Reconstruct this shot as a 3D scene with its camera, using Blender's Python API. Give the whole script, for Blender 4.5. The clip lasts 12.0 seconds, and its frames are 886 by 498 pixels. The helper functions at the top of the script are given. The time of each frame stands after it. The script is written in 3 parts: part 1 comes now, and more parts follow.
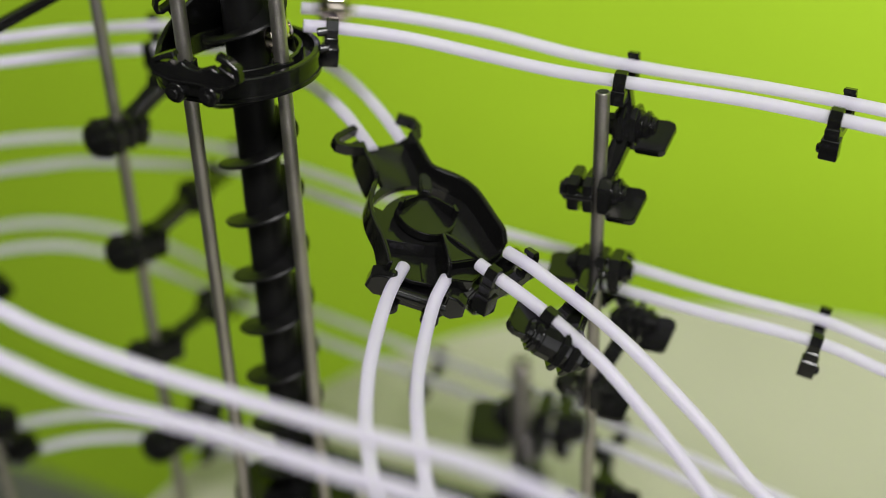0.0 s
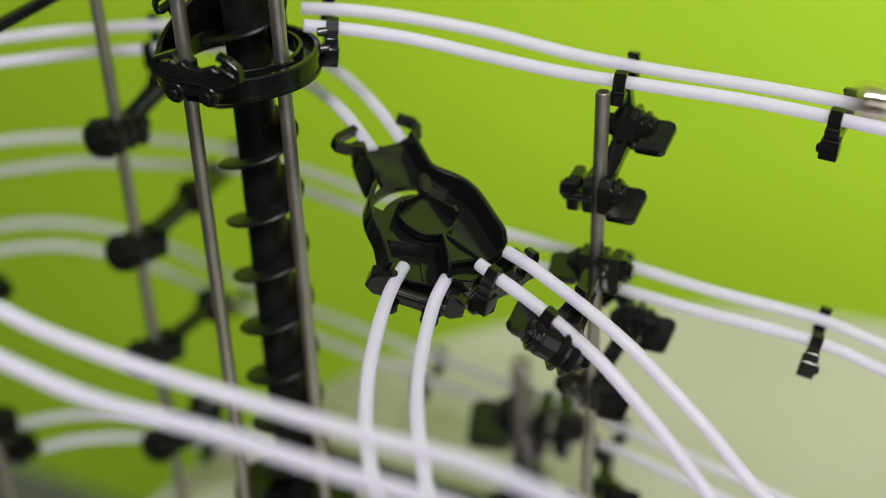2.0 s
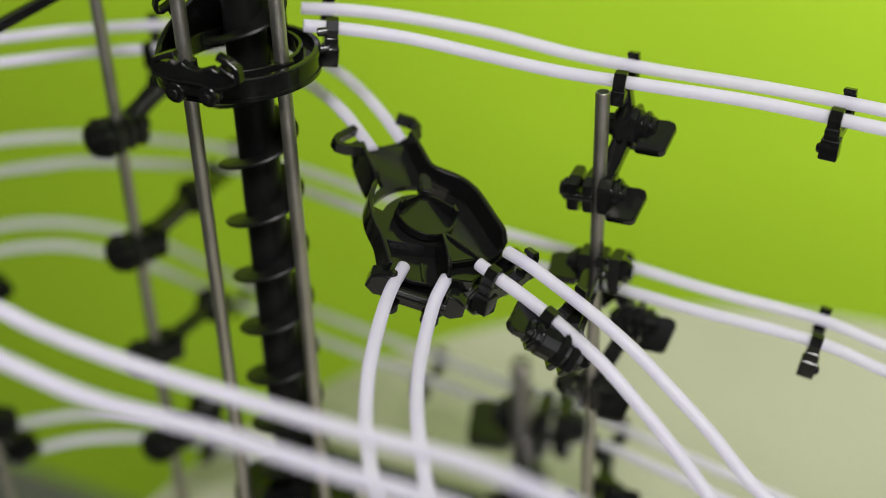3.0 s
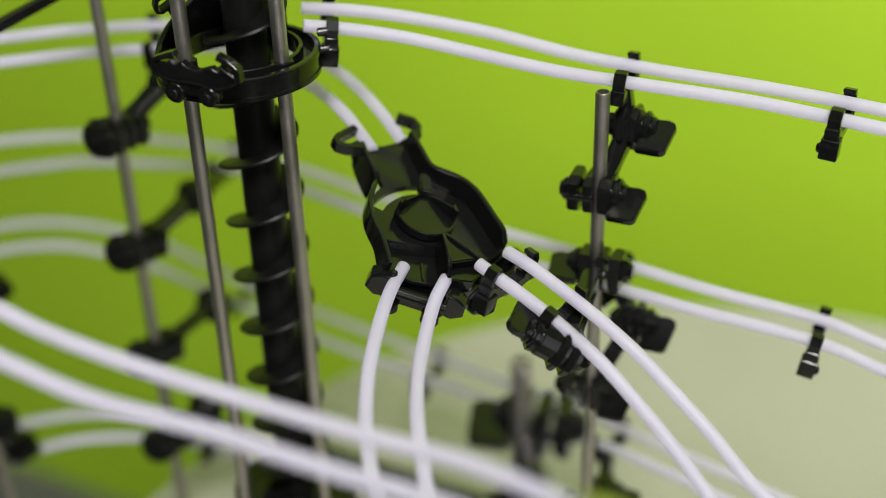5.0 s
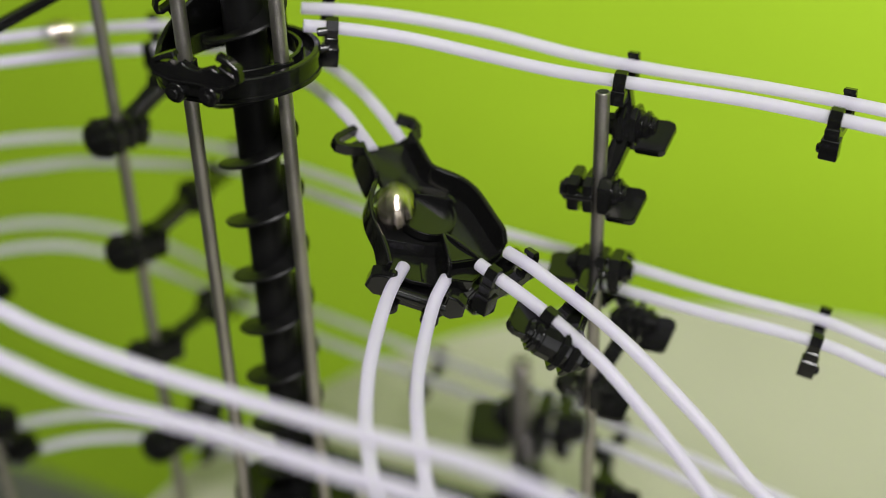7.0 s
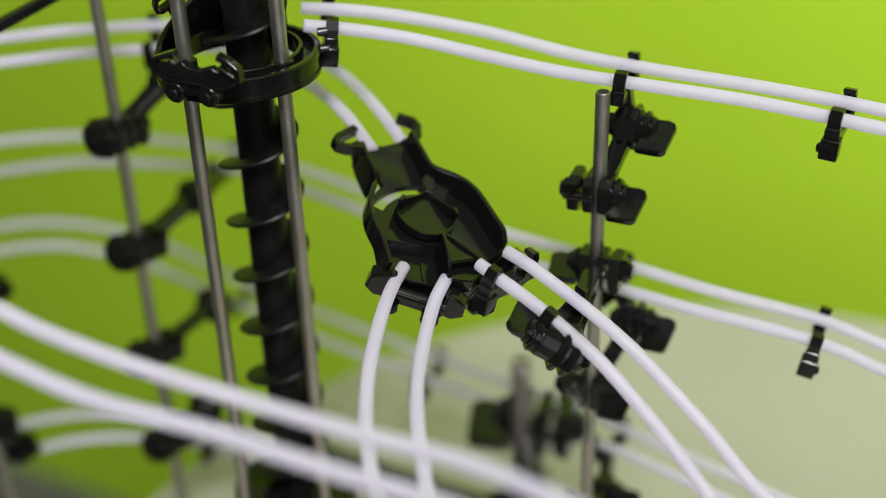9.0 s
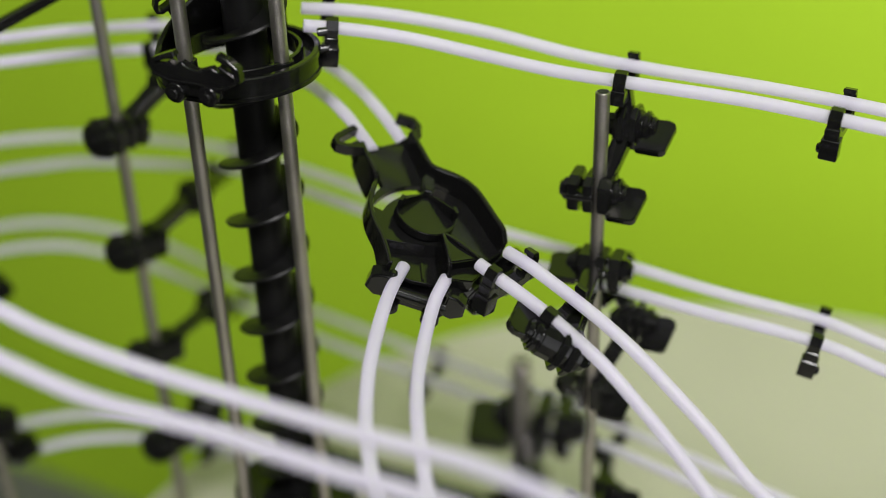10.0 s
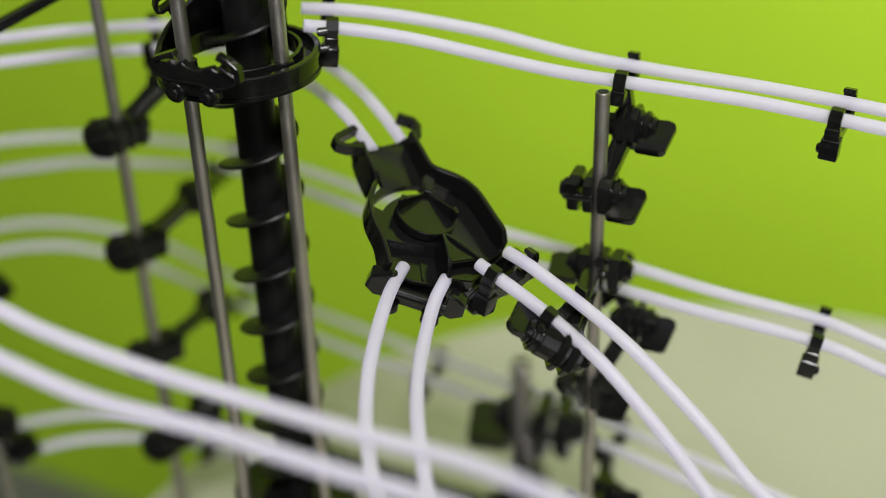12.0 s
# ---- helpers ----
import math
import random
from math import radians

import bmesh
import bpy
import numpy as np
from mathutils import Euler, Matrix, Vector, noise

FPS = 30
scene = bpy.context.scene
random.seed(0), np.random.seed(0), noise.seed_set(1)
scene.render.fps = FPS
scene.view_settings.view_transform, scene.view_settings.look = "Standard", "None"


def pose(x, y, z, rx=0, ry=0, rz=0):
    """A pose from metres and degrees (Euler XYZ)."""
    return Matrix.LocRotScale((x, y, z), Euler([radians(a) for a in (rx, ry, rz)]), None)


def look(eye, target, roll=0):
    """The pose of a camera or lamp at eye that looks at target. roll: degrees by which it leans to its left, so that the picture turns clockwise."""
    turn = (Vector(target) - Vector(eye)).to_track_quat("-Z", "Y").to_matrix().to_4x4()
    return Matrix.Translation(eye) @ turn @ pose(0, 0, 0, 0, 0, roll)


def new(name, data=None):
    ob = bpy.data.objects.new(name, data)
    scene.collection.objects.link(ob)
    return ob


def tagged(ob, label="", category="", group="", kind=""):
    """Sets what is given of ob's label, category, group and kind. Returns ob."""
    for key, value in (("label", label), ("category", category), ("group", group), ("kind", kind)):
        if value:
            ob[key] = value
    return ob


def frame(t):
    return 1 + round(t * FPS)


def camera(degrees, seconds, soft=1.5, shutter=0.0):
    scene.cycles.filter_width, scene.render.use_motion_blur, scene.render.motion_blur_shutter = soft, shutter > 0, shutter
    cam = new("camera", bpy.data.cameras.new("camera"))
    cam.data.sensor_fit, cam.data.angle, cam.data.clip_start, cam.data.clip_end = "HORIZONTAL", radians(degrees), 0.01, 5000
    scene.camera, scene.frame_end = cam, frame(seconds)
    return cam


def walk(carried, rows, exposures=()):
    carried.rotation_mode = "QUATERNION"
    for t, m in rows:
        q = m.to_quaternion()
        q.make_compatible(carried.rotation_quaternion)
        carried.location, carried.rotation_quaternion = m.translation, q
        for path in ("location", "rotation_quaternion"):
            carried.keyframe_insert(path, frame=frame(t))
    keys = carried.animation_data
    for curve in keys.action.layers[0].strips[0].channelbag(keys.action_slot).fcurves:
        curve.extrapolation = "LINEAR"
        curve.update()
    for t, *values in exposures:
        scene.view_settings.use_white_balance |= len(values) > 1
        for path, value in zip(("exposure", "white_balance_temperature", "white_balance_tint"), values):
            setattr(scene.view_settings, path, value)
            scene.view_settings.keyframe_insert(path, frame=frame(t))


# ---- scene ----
MM = 0.001

# camera: stands still, looks down on the model
cam = camera(39.23, 12.0, soft=0.8, shutter=1.0)
EYE = pose(0, 0, 0.44, 90 - 30.25, 0, 0) @ pose(0, 0, 0, 0, 0, -1.75)
walk(cam, [(0.0, EYE), (12.0, EYE)], exposures=[(0.0, 0.0), (12.0, 0.0)])
cam.data.dof.use_dof = True
cam.data.dof.focus_distance = 0.407
cam.data.dof.aperture_fstop = 3.4

# world and lamps
world = bpy.data.worlds.new("world")
scene.world = world
world.use_nodes = True
world.node_tree.nodes["Background"].inputs[0].default_value = (0.8, 0.85, 1.0, 1)
world.node_tree.nodes["Background"].inputs[1].default_value = 0.3


def area(name, at, target, w, h, watts, colour):
    data = bpy.data.lights.new(name, "AREA")
    data.shape, data.size, data.size_y, data.energy, data.color = "RECTANGLE", w, h, watts, colour
    ob = new(name, data)
    ob.matrix_world = look(at, target)
    return ob


area("ceiling_lamp", (0.15, -0.55, 1.5), (0.05, 0.6, 0.2), 0.55, 0.42, 44, (1.0, 0.975, 0.97))
# weak soft fill from behind the camera, added; no window stands there
area("front_fill_lamp", (0.3, -1.35, 0.62), (-0.1, 0.8, 0.1), 1.2, 1.0, 9, (0.97, 0.98, 1.0))


# ---------------------------------------------------------------- materials
def material(name, colour, rough, metal=0.0, grain=(), stain=(), bump=(), spec=0.5, sub=0.0):
    """grain and stain: (size in metres, amount); bump: (size, depth in metres)."""
    m = bpy.data.materials.new(name)
    m.use_nodes = True
    n, l = m.node_tree.nodes, m.node_tree.links
    b = n["Principled BSDF"]
    b.inputs["Base Color"].default_value = (*colour, 1)
    b.inputs["Roughness"].default_value = rough
    b.inputs["Metallic"].default_value = metal
    b.inputs["Specular IOR Level"].default_value = spec
    if sub:
        b.inputs["Subsurface Weight"].default_value = sub
        b.inputs["Subsurface Radius"].default_value = (1, 1, 1)
        b.inputs["Subsurface Scale"].default_value = 0.006
    co = n.new("ShaderNodeTexCoord")
    last = None
    for size, amount in (grain, stain):
        t = n.new("ShaderNodeTexNoise")
        t.inputs["Scale"].default_value = 1 / size
        t.inputs["Detail"].default_value = 4
        l.new(co.outputs["Object"], t.inputs["Vector"])
        r = n.new("ShaderNodeMapRange")
        r.inputs["From Min"].default_value, r.inputs["From Max"].default_value = 0.25, 0.75
        r.inputs["To Min"].default_value, r.inputs["To Max"].default_value = 1 - amount, 1 + amount
        l.new(t.outputs["Fac"], r.inputs["Value"])
        if last is None:
            last = r.outputs[0]
        else:
            k = n.new("ShaderNodeMath")
            k.operation = "MULTIPLY"
            l.new(last, k.inputs[0])
            l.new(r.outputs[0], k.inputs[1])
            last = k.outputs[0]
    mix = n.new("ShaderNodeVectorMath")
    mix.operation = "SCALE"
    mix.inputs[0].default_value = colour
    l.new(last, mix.inputs["Scale"])
    l.new(mix.outputs[0], b.inputs["Base Color"])
    k = n.new("ShaderNodeMath")
    k.operation = "MULTIPLY"
    k.inputs[1].default_value = rough
    l.new(last, k.inputs[0])
    l.new(k.outputs[0], b.inputs["Roughness"])
    if bump:
        t = n.new("ShaderNodeTexNoise")
        t.inputs["Scale"].default_value = 1 / bump[0]
        l.new(co.outputs["Object"], t.inputs["Vector"])
        u = n.new("ShaderNodeBump")
        u.inputs["Distance"].default_value = bump[1]
        u.inputs["Strength"].default_value = 0.5
        l.new(t.outputs["Fac"], u.inputs["Height"])
        l.new(u.outputs[0], b.inputs["Normal"])
    return m


BLACK = material("black_plastic", (0.004, 0.004, 0.004), 0.14, grain=(0.0008, 0.12), stain=(0.012, 0.25), bump=(0.0012, 0.00003), spec=0.3)
DARK = material("black_screw_plastic", (0.004, 0.004, 0.004), 0.38, grain=(0.001, 0.1), stain=(0.015, 0.2), bump=(0.002, 0.00004), spec=0.12)
WHITE = material("white_plastic_rail", (0.6, 0.57, 0.68), 0.5, grain=(0.003, 0.02), stain=(0.03, 0.03), bump=(0.004, 0.00004), sub=0.6)
# light passes through the rails as well as off them
nodes, links = WHITE.node_tree.nodes, WHITE.node_tree.links
glow_through = nodes.new("ShaderNodeBsdfTranslucent")
glow_through.inputs["Color"].default_value = (0.8, 0.765, 0.9, 1)
blend = nodes.new("ShaderNodeMixShader")
blend.inputs[0].default_value = 0.62
links.new(nodes["Principled BSDF"].outputs[0], blend.inputs[1])
links.new(glow_through.outputs[0], blend.inputs[2])
links.new(blend.outputs[0], nodes["Material Output"].inputs["Surface"])
STEEL = material("brushed_steel", (0.36, 0.335, 0.31), 0.4, metal=1.0, grain=(0.0006, 0.12), stain=(0.01, 0.1), bump=(0.0006, 0.00002))
CHROME = material("polished_steel", (0.6, 0.52, 0.45), 0.1, metal=1.0, grain=(0.001, 0.03), stain=(0.004, 0.05))
GREEN = material("lime_green_paint", (0.4, 0.635, 0.02), 0.6, grain=(0.004, 0.03), stain=(0.4, 0.05), bump=(0.003, 0.0002))
TABLE = material("pale_laminate", (0.365, 0.345, 0.305), 0.45, grain=(0.003, 0.03), stain=(0.15, 0.05), bump=(0.002, 0.00005))
GREY = material("grey_floor", (0.13, 0.13, 0.13), 0.6, grain=(0.01, 0.1), stain=(0.3, 0.1), bump=(0.01, 0.0005))
# white for the added unseen ceiling that upward black faces reflect
CEILING_BOUNCE = material("ceiling_bounce_white", (0.78, 0.78, 0.76), 0.85, grain=(0.005, 0.02), stain=(0.4, 0.03), bump=(0.004, 0.0003))
# dark grey for the added unseen walls, keeps fill and reflections low
DIM_WALL = material("dim_wall_grey", (0.17, 0.17, 0.17), 0.8, grain=(0.005, 0.03), stain=(0.4, 0.04), bump=(0.004, 0.0003))


# ---------------------------------------------------------------- mesh helpers (millimetres)
def part(name, bm, mat, parent=None, label="", smooth=20):
    """One mesh object from a bmesh in world millimetres, under parent or at top level."""
    root = parent
    while root and root.parent:
        root = root.parent
    base = root.matrix_world.translation if root else Vector()
    bm.transform(Matrix.Translation(-base) @ Matrix.Scale(MM, 4))
    bmesh.ops.recalc_face_normals(bm, faces=bm.faces)
    for face in bm.faces:
        face.smooth = True
    for edge in bm.edges:
        edge.smooth = len(edge.link_faces) == 2 and edge.calc_face_angle(0) < radians(smooth)
    me = bpy.data.meshes.new(name)
    bm.to_mesh(me)
    bm.free()
    me.materials.append(mat)
    ob = new(name, me)
    if parent:
        ob.parent = parent
    if label:
        ob["label"] = label
    return ob


def thing(name, at, label, category, group="", kind=""):
    """An Empty at a place in millimetres that carries its parts."""
    ob = new(name)
    ob.empty_display_size = 0.01
    ob.matrix_world = Matrix.Translation(Vector(at) * MM)
    return tagged(ob, label, category, group, kind)


def axes(origin, x, z):
    """A frame with its z axis along z and its x axis as near to x as can be."""
    z = Vector(z).normalized()
    y = z.cross(Vector(x)).normalized()
    x = y.cross(z)
    m = Matrix((x, y, z)).transposed().to_4x4()
    m.translation = origin
    return m


def add_box(bm, m, sx, sy, sz, bevel=0.5):
    made = bmesh.ops.create_cube(bm, size=1, matrix=m @ Matrix.Diagonal((sx, sy, sz, 1)))
    if bevel:
        edges = list({e for v in made["verts"] for e in v.link_edges})
        bmesh.ops.bevel(bm, geom=edges, offset=bevel, segments=3, profile=0.6, affect="EDGES")


def add_cyl(bm, m, r, h, seg=24, bevel=0.3, top=None):
    made = bmesh.ops.create_cone(bm, cap_ends=True, segments=seg, radius1=r, radius2=r if top is None else top, depth=h, matrix=m)
    if bevel:
        caps = {f for v in made["verts"] for f in v.link_faces if len(f.verts) == seg}
        bmesh.ops.bevel(bm, geom=list({e for f in caps for e in f.edges}), offset=bevel, segments=3, affect="EDGES")


def add_prism(bm, m, outline, z0, z1, bevel=0.4):
    """A plate of the given outline, from z0 to z1 in the frame m."""
    low = [bm.verts.new(m @ Vector((x, y, z0))) for x, y in outline]
    high = [bm.verts.new(m @ Vector((x, y, z1))) for x, y in outline]
    n = len(outline)
    faces = [bm.faces.new(low[::-1]), bm.faces.new(high)]
    for i in range(n):
        faces.append(bm.faces.new((low[i], low[(i + 1) % n], high[(i + 1) % n], high[i])))
    bmesh.ops.recalc_face_normals(bm, faces=faces)
    if bevel:
        bmesh.ops.bevel(bm, geom=list({e for f in faces[:2] for e in f.edges}), offset=bevel, segments=3, affect="EDGES")


def add_strip(bm, m, line, thick, z0, z1, closed=False, bevel=0.35):
    """A wall of even thickness along a line in the plane of m."""
    pts = [Vector((x, y)) for x, y in line]
    n = len(pts)
    left, right = [], []
    for i, p in enumerate(pts):
        a = pts[i - 1] if closed or i else pts[i]
        b = pts[(i + 1) % n] if closed or i < n - 1 else pts[i]
        d = (b - a).normalized()
        o = Vector((-d.y, d.x)) * thick / 2
        left.append(p + o)
        right.append(p - o)
    ring = []
    for i in range(n):
        ring.append([bm.verts.new(m @ Vector((q.x, q.y, z))) for q, z in ((left[i], z0), (left[i], z1), (right[i], z1), (right[i], z0))])
    tops = []
    for i in range(n if closed else n - 1):
        a, b = ring[i], ring[(i + 1) % n]
        for k in range(4):
            f = bm.faces.new((a[k], a[(k + 1) % 4], b[(k + 1) % 4], b[k]))
            if k == 1:
                tops.append(f)
    if not closed:
        bm.faces.new(ring[0][::-1])
        bm.faces.new(ring[-1])
    if bevel:
        edges = {e for f in tops for e in f.edges if sum(g in tops for g in e.link_faces) == 1}
        bmesh.ops.bevel(bm, geom=list(edges), offset=bevel, segments=3, affect="EDGES")


def add_sweep(bm, pts, r, seg=20):
    """A round bar through a row of points, with flat ends."""
    rings = []
    n = len(pts)
    up = Vector((0, 0, 1))
    for i, p in enumerate(pts):
        d = (pts[min(n - 1, i + 1)] - pts[max(0, i - 1)]).normalized()
        if abs(d.z) > 0.95:
            up = Vector((0, 1, 0))
        x = d.cross(up).normalized()
        y = x.cross(d)
        rings.append((p, d, x, y))
    loops = []
    for p, d, x, y in rings:
        loops.append([bm.verts.new(p + r * (math.cos(a) * x + math.sin(a) * y)) for a in (2 * math.pi * j / seg for j in range(seg))])
    for a, b in zip(loops, loops[1:]):
        for j in range(seg):
            bm.faces.new((a[j], a[(j + 1) % seg], b[(j + 1) % seg], b[j]))
    bm.faces.new(loops[0][::-1])
    bm.faces.new(loops[-1])


def arc(cx, cy, r, a0, a1, n):
    return [(cx + r * math.cos(radians(a0 + (a1 - a0) * i / n)), cy + r * math.sin(radians(a0 + (a1 - a0) * i / n))) for i in range(n + 1)]


# ---------------------------------------------------------------- tracks: centre line x, y, z in mm and bank in degrees
GAUGE, RAIL, BALL = 15.0, 2.2, 6.8


class Line:
    """A smooth track through its stations; rail points, frames and distances along it."""

    def __init__(self, stations, steps=12):
        p = [Vector(s) for s in stations]
        p = [2 * p[0] - p[1]] + p + [2 * p[-1] - p[-2]]
        rows = []
        for i in range(1, len(p) - 2):
            for j in range(steps):
                t = j / steps
                a, b, c, d = p[i - 1:i + 3]
                rows.append(0.5 * (2 * b + (c - a) * t + (2 * a - 5 * b + 4 * c - d) * t * t + (3 * b - a - 3 * c + d) * t ** 3))
        rows.append(p[-2])
        self.bank = [q[3] for q in rows]
        self.pos = [q.to_3d() for q in rows]
        self.dist = [0.0]
        for a, b in zip(self.pos, self.pos[1:]):
            self.dist.append(self.dist[-1] + (b - a).length)

    def at(self, s):
        """Place, direction, side (to the right) and normal at s millimetres."""
        i = max(0, min(len(self.dist) - 2, int(np.searchsorted(self.dist, s)) - 1))
        k = (s - self.dist[i]) / max(1e-6, self.dist[i + 1] - self.dist[i])
        p = self.pos[i].lerp(self.pos[i + 1], k)
        j0, j1 = max(0, i - 1), min(len(self.pos) - 1, i + 2)
        d = (self.pos[j1] - self.pos[j0]).normalized()
        h = d.cross(Vector((0, 0, 1))).normalized()
        n = h.cross(d)
        a = radians(self.bank[i] + (self.bank[i + 1] - self.bank[i]) * k)
        return p, d, h * math.cos(a) + n * math.sin(a), n * math.cos(a) - h * math.sin(a)

    def near(self, x, y, z):
        q = Vector((x, y, z))
        return self.dist[min(range(len(self.pos)), key=lambda i: (self.pos[i] - q).length)]

    def ball(self, s):
        p, d, h, n = self.at(s)
        return p + n * math.sqrt((BALL + RAIL) ** 2 - (GAUGE / 2) ** 2)


def track(line, label):
    """Two round plastic rails along a line."""
    ob = thing("marble_track", line.pos[0], label, "marble track", "rail pairs of the marble run")
    for side in (-1, 1):
        pts = []
        for s in line.dist:
            p, d, h, n = line.at(s)
            pts.append(p + h * (side * GAUGE / 2))
        bm = bmesh.new()
        add_sweep(bm, pts, RAIL)
        part("rail", bm, WHITE, ob)
    return ob

FROM_LIFT = [
    (-46.4, 414.6, 293.4, -4.4), (-30, 416.7, 291, -6.6), (-10.3, 416.9, 287.5, -7.8), (15.3, 413.9, 282.3, -9.8), (44.3, 404.2, 277.6, -3.6), (72.1, 393.8, 275.5, 1.2),
    (107.2, 379, 274.1, 3), (142.3, 360.6, 272.3, 1.2),
]
TURN_EAST = [
    (184, 342, 268, 5), (214, 318, 263, 5), (228, 282, 259, 5), (213, 240, 256, 5), (168, 202, 254, 5), (110, 182, 253, 5),
    (68, 184, 253, 5),
]
FRONT = [
    (35.7, 193.7, 252.1, -4.8), (18.5, 202.2, 254.7, -2.8), (0.4, 213.1, 255.5, -1.2), (-25.7, 227.3, 254.1, -3.2), (-53.9, 241.4, 254.4, -4.4), (-83.5, 253.2, 256.8, 3.2),
    (-106.5, 262.8, 261.3, -1), (-124, 271, 265.6, -1.8),
]
TURN_WEST = [
    (-158, 291, 265, 5), (-204, 338, 263, 0), (-228, 390, 261, -5), (-222, 440, 259, -8),
]
TO_SWITCH = [
    (-191.3, 478.5, 258.1, -19), (-168.2, 486.8, 258.4, -21), (-146, 491.5, 258.5, -20.4), (-113.6, 493.8, 258.5, -19), (-86.7, 487.1, 259, -9.4), (-66.4, 471.1, 259.2, 3),
    (-50, 450.5, 259.7, -3), (-37.7, 433.6, 258.4, 4.2), (-27.4, 418.4, 254.2, 11.2), (-17.9, 401.8, 247.7, 15.8),
]
HIGH_LINE = Line(FROM_LIFT + TURN_EAST + FRONT + TURN_WEST + TO_SWITCH)
DOWN_FRONT = [
    (-6.2, 352.1, 226, 8.6), (-10.4, 341.2, 223.5, 8.6), (-13.6, 325.5, 221, 13.4), (-16.1, 307.1, 218, 7.8), (-16.5, 288.9, 215, 0.8), (-14.9, 272.1, 212, 9),
    (-12.9, 260.2, 210, 12.4),
]
UNDER = [
    (-8, 240, 209, 5), (2, 215, 208, 5), (28, 190, 206, 5), (72, 176, 203, 5), (130, 186, 198, 5), (180, 225, 193, 5),
    (206, 280, 188, 0), (196, 330, 183, 0),
]
ACROSS = [
    (161.9, 356.9, 178.6, 0), (134.4, 369.2, 185.8, -0.4), (95.1, 388.2, 188.6, 1), (68.2, 405.7, 188.8, 5.2), (37.7, 430.4, 185.5, 4.4), (4.1, 460.4, 181.4, 3.8),
    (-33.4, 495, 177.1, -0.4), (-60.7, 517.7, 176.4, 1.2), (-95.5, 542.8, 175.8, 5.2), (-134.4, 560, 173.5, 24), (-177.6, 565.3, 174.6, 34.2), (-203.6, 558.3, 176.6, 50.2),
    (-223.3, 543.5, 180.9, 60),
]
NEAR_LINE = Line(DOWN_FRONT + UNDER + ACROSS)
SIDE_LINE = Line([
    (16.3, 352.5, 230.6, 8.6), (25.6, 343.9, 227.7, 5.6), (40.2, 332.6, 220.3, 5.2), (53.5, 321, 212.3, 4.8), (66.2, 308.2, 202.2, 2), (76.2, 297.3, 193.5, -2),
    (86.4, 285.7, 183.5, -5), (100, 270, 177, 0), (112, 252, 172, 0),
])
LOW_LINE = Line([
    (-232, 540.6, 136.2, -27.2), (-213.2, 559.8, 129.5, -30.4), (-188.5, 572, 120.7, -26.4), (-151.2, 570.7, 108.5, -21.6), (-106.9, 559.8, 89.8, -7), (-61.5, 541.4, 78, -14),
    (-25.9, 521.8, 74.3, -12.6), (16.2, 491.3, 75.6, -9.4), (48.9, 457.6, 83.2, -5.8), (78.1, 426.8, 90.1, 1), (106.8, 397.9, 94, 1.8), (135.3, 371.8, 94.9, 0.4),
])
BASE_LINE = Line([
    (-227.6, 472.5, 59.1, -56), (-209.6, 491.5, 52.1, -37.8), (-185.7, 505.6, 46.6, -22.8), (-152.3, 508.9, 42.3, -4.8), (-114, 501.4, 37.3, 5), (-78.3, 485.4, 31.7, 3.6),
])


# ---------------------------------------------------------------- the setting
def wall(name, a, b, z0, z1, thick, mat, label, category):
    """An upright wall from a to b (metres), its thickness behind it."""
    bm = bmesh.new()
    d = Vector((b[0] - a[0], b[1] - a[1], 0))
    m = axes(Vector((a[0], a[1], 0)) * 1000, d, (0, 0, 1))
    L = d.length * 1000
    add_prism(bm, m, [(0, 0), (L, 0), (L, thick), (0, thick)], z0 * 1000, z1 * 1000, bevel=0)
    return tagged(part(name, bm, mat), label, category, kind="structure")


def slab(name, x0, y0, x1, y1, z0, z1, mat, label, category):
    bm = bmesh.new()
    add_prism(bm, Matrix.Identity(4), [(x0 * 1000, y0 * 1000), (x1 * 1000, y0 * 1000), (x1 * 1000, y1 * 1000), (x0 * 1000, y1 * 1000)], z0 * 1000, z1 * 1000, bevel=0)
    return tagged(part(name, bm, mat), label, category, kind="structure")


slab("floor", -2.6, -1.6, 2.2, 3.2, -0.78, -0.72, GREY, "matt grey floor under the round table", "floor")
# unseen ceiling, added as a reflector over the black parts
slab("ceiling", -2.6, -1.6, 2.2, 3.2, 1.7, 1.76, CEILING_BOUNCE, "white ceiling out of view, added to lighten upward black faces", "ceiling")
wall("wall_north", (-2.6, 2.446), (2.2, -0.074), -0.72, 1.7, 60, GREEN, "smooth wall painted bright lime green", "wall")
# unseen walls, added to close the room and darken the black plastic's reflections
wall("unseen_wall_west", (-2.5, -1.5), (-2.5, 2.4), -0.72, 1.7, 60, DIM_WALL, "dark grey wall out of view, added to dim the reflections", "wall")
wall("unseen_wall_south", (2.1, -1.5), (-2.5, -1.5), -0.72, 1.7, 60, DIM_WALL, "dark grey wall out of view, added to dim the reflections", "wall")
wall("unseen_wall_east", (2.1, 0.0), (2.1, -1.5), -0.72, 1.7, 60, DIM_WALL, "dark grey wall out of view, added to dim the reflections", "wall")


def round_table():
    ob = thing("round_table", (140, 330, -720), "round pale grey-green laminate table under the marble run", "table")
    bm = bmesh.new()
    add_cyl(bm, pose(140, 330, -11), 347, 22, seg=128, bevel=4)
    part("tabletop", bm, TABLE, ob)
    bm = bmesh.new()
    add_cyl(bm, pose(140, 330, -362), 30, 680, seg=32, bevel=0)
    part("leg", bm, STEEL, ob)
    bm = bmesh.new()
    add_cyl(bm, pose(140, 330, -711), 200, 18, seg=64, bevel=4)
    part("foot", bm, STEEL, ob)


round_table()


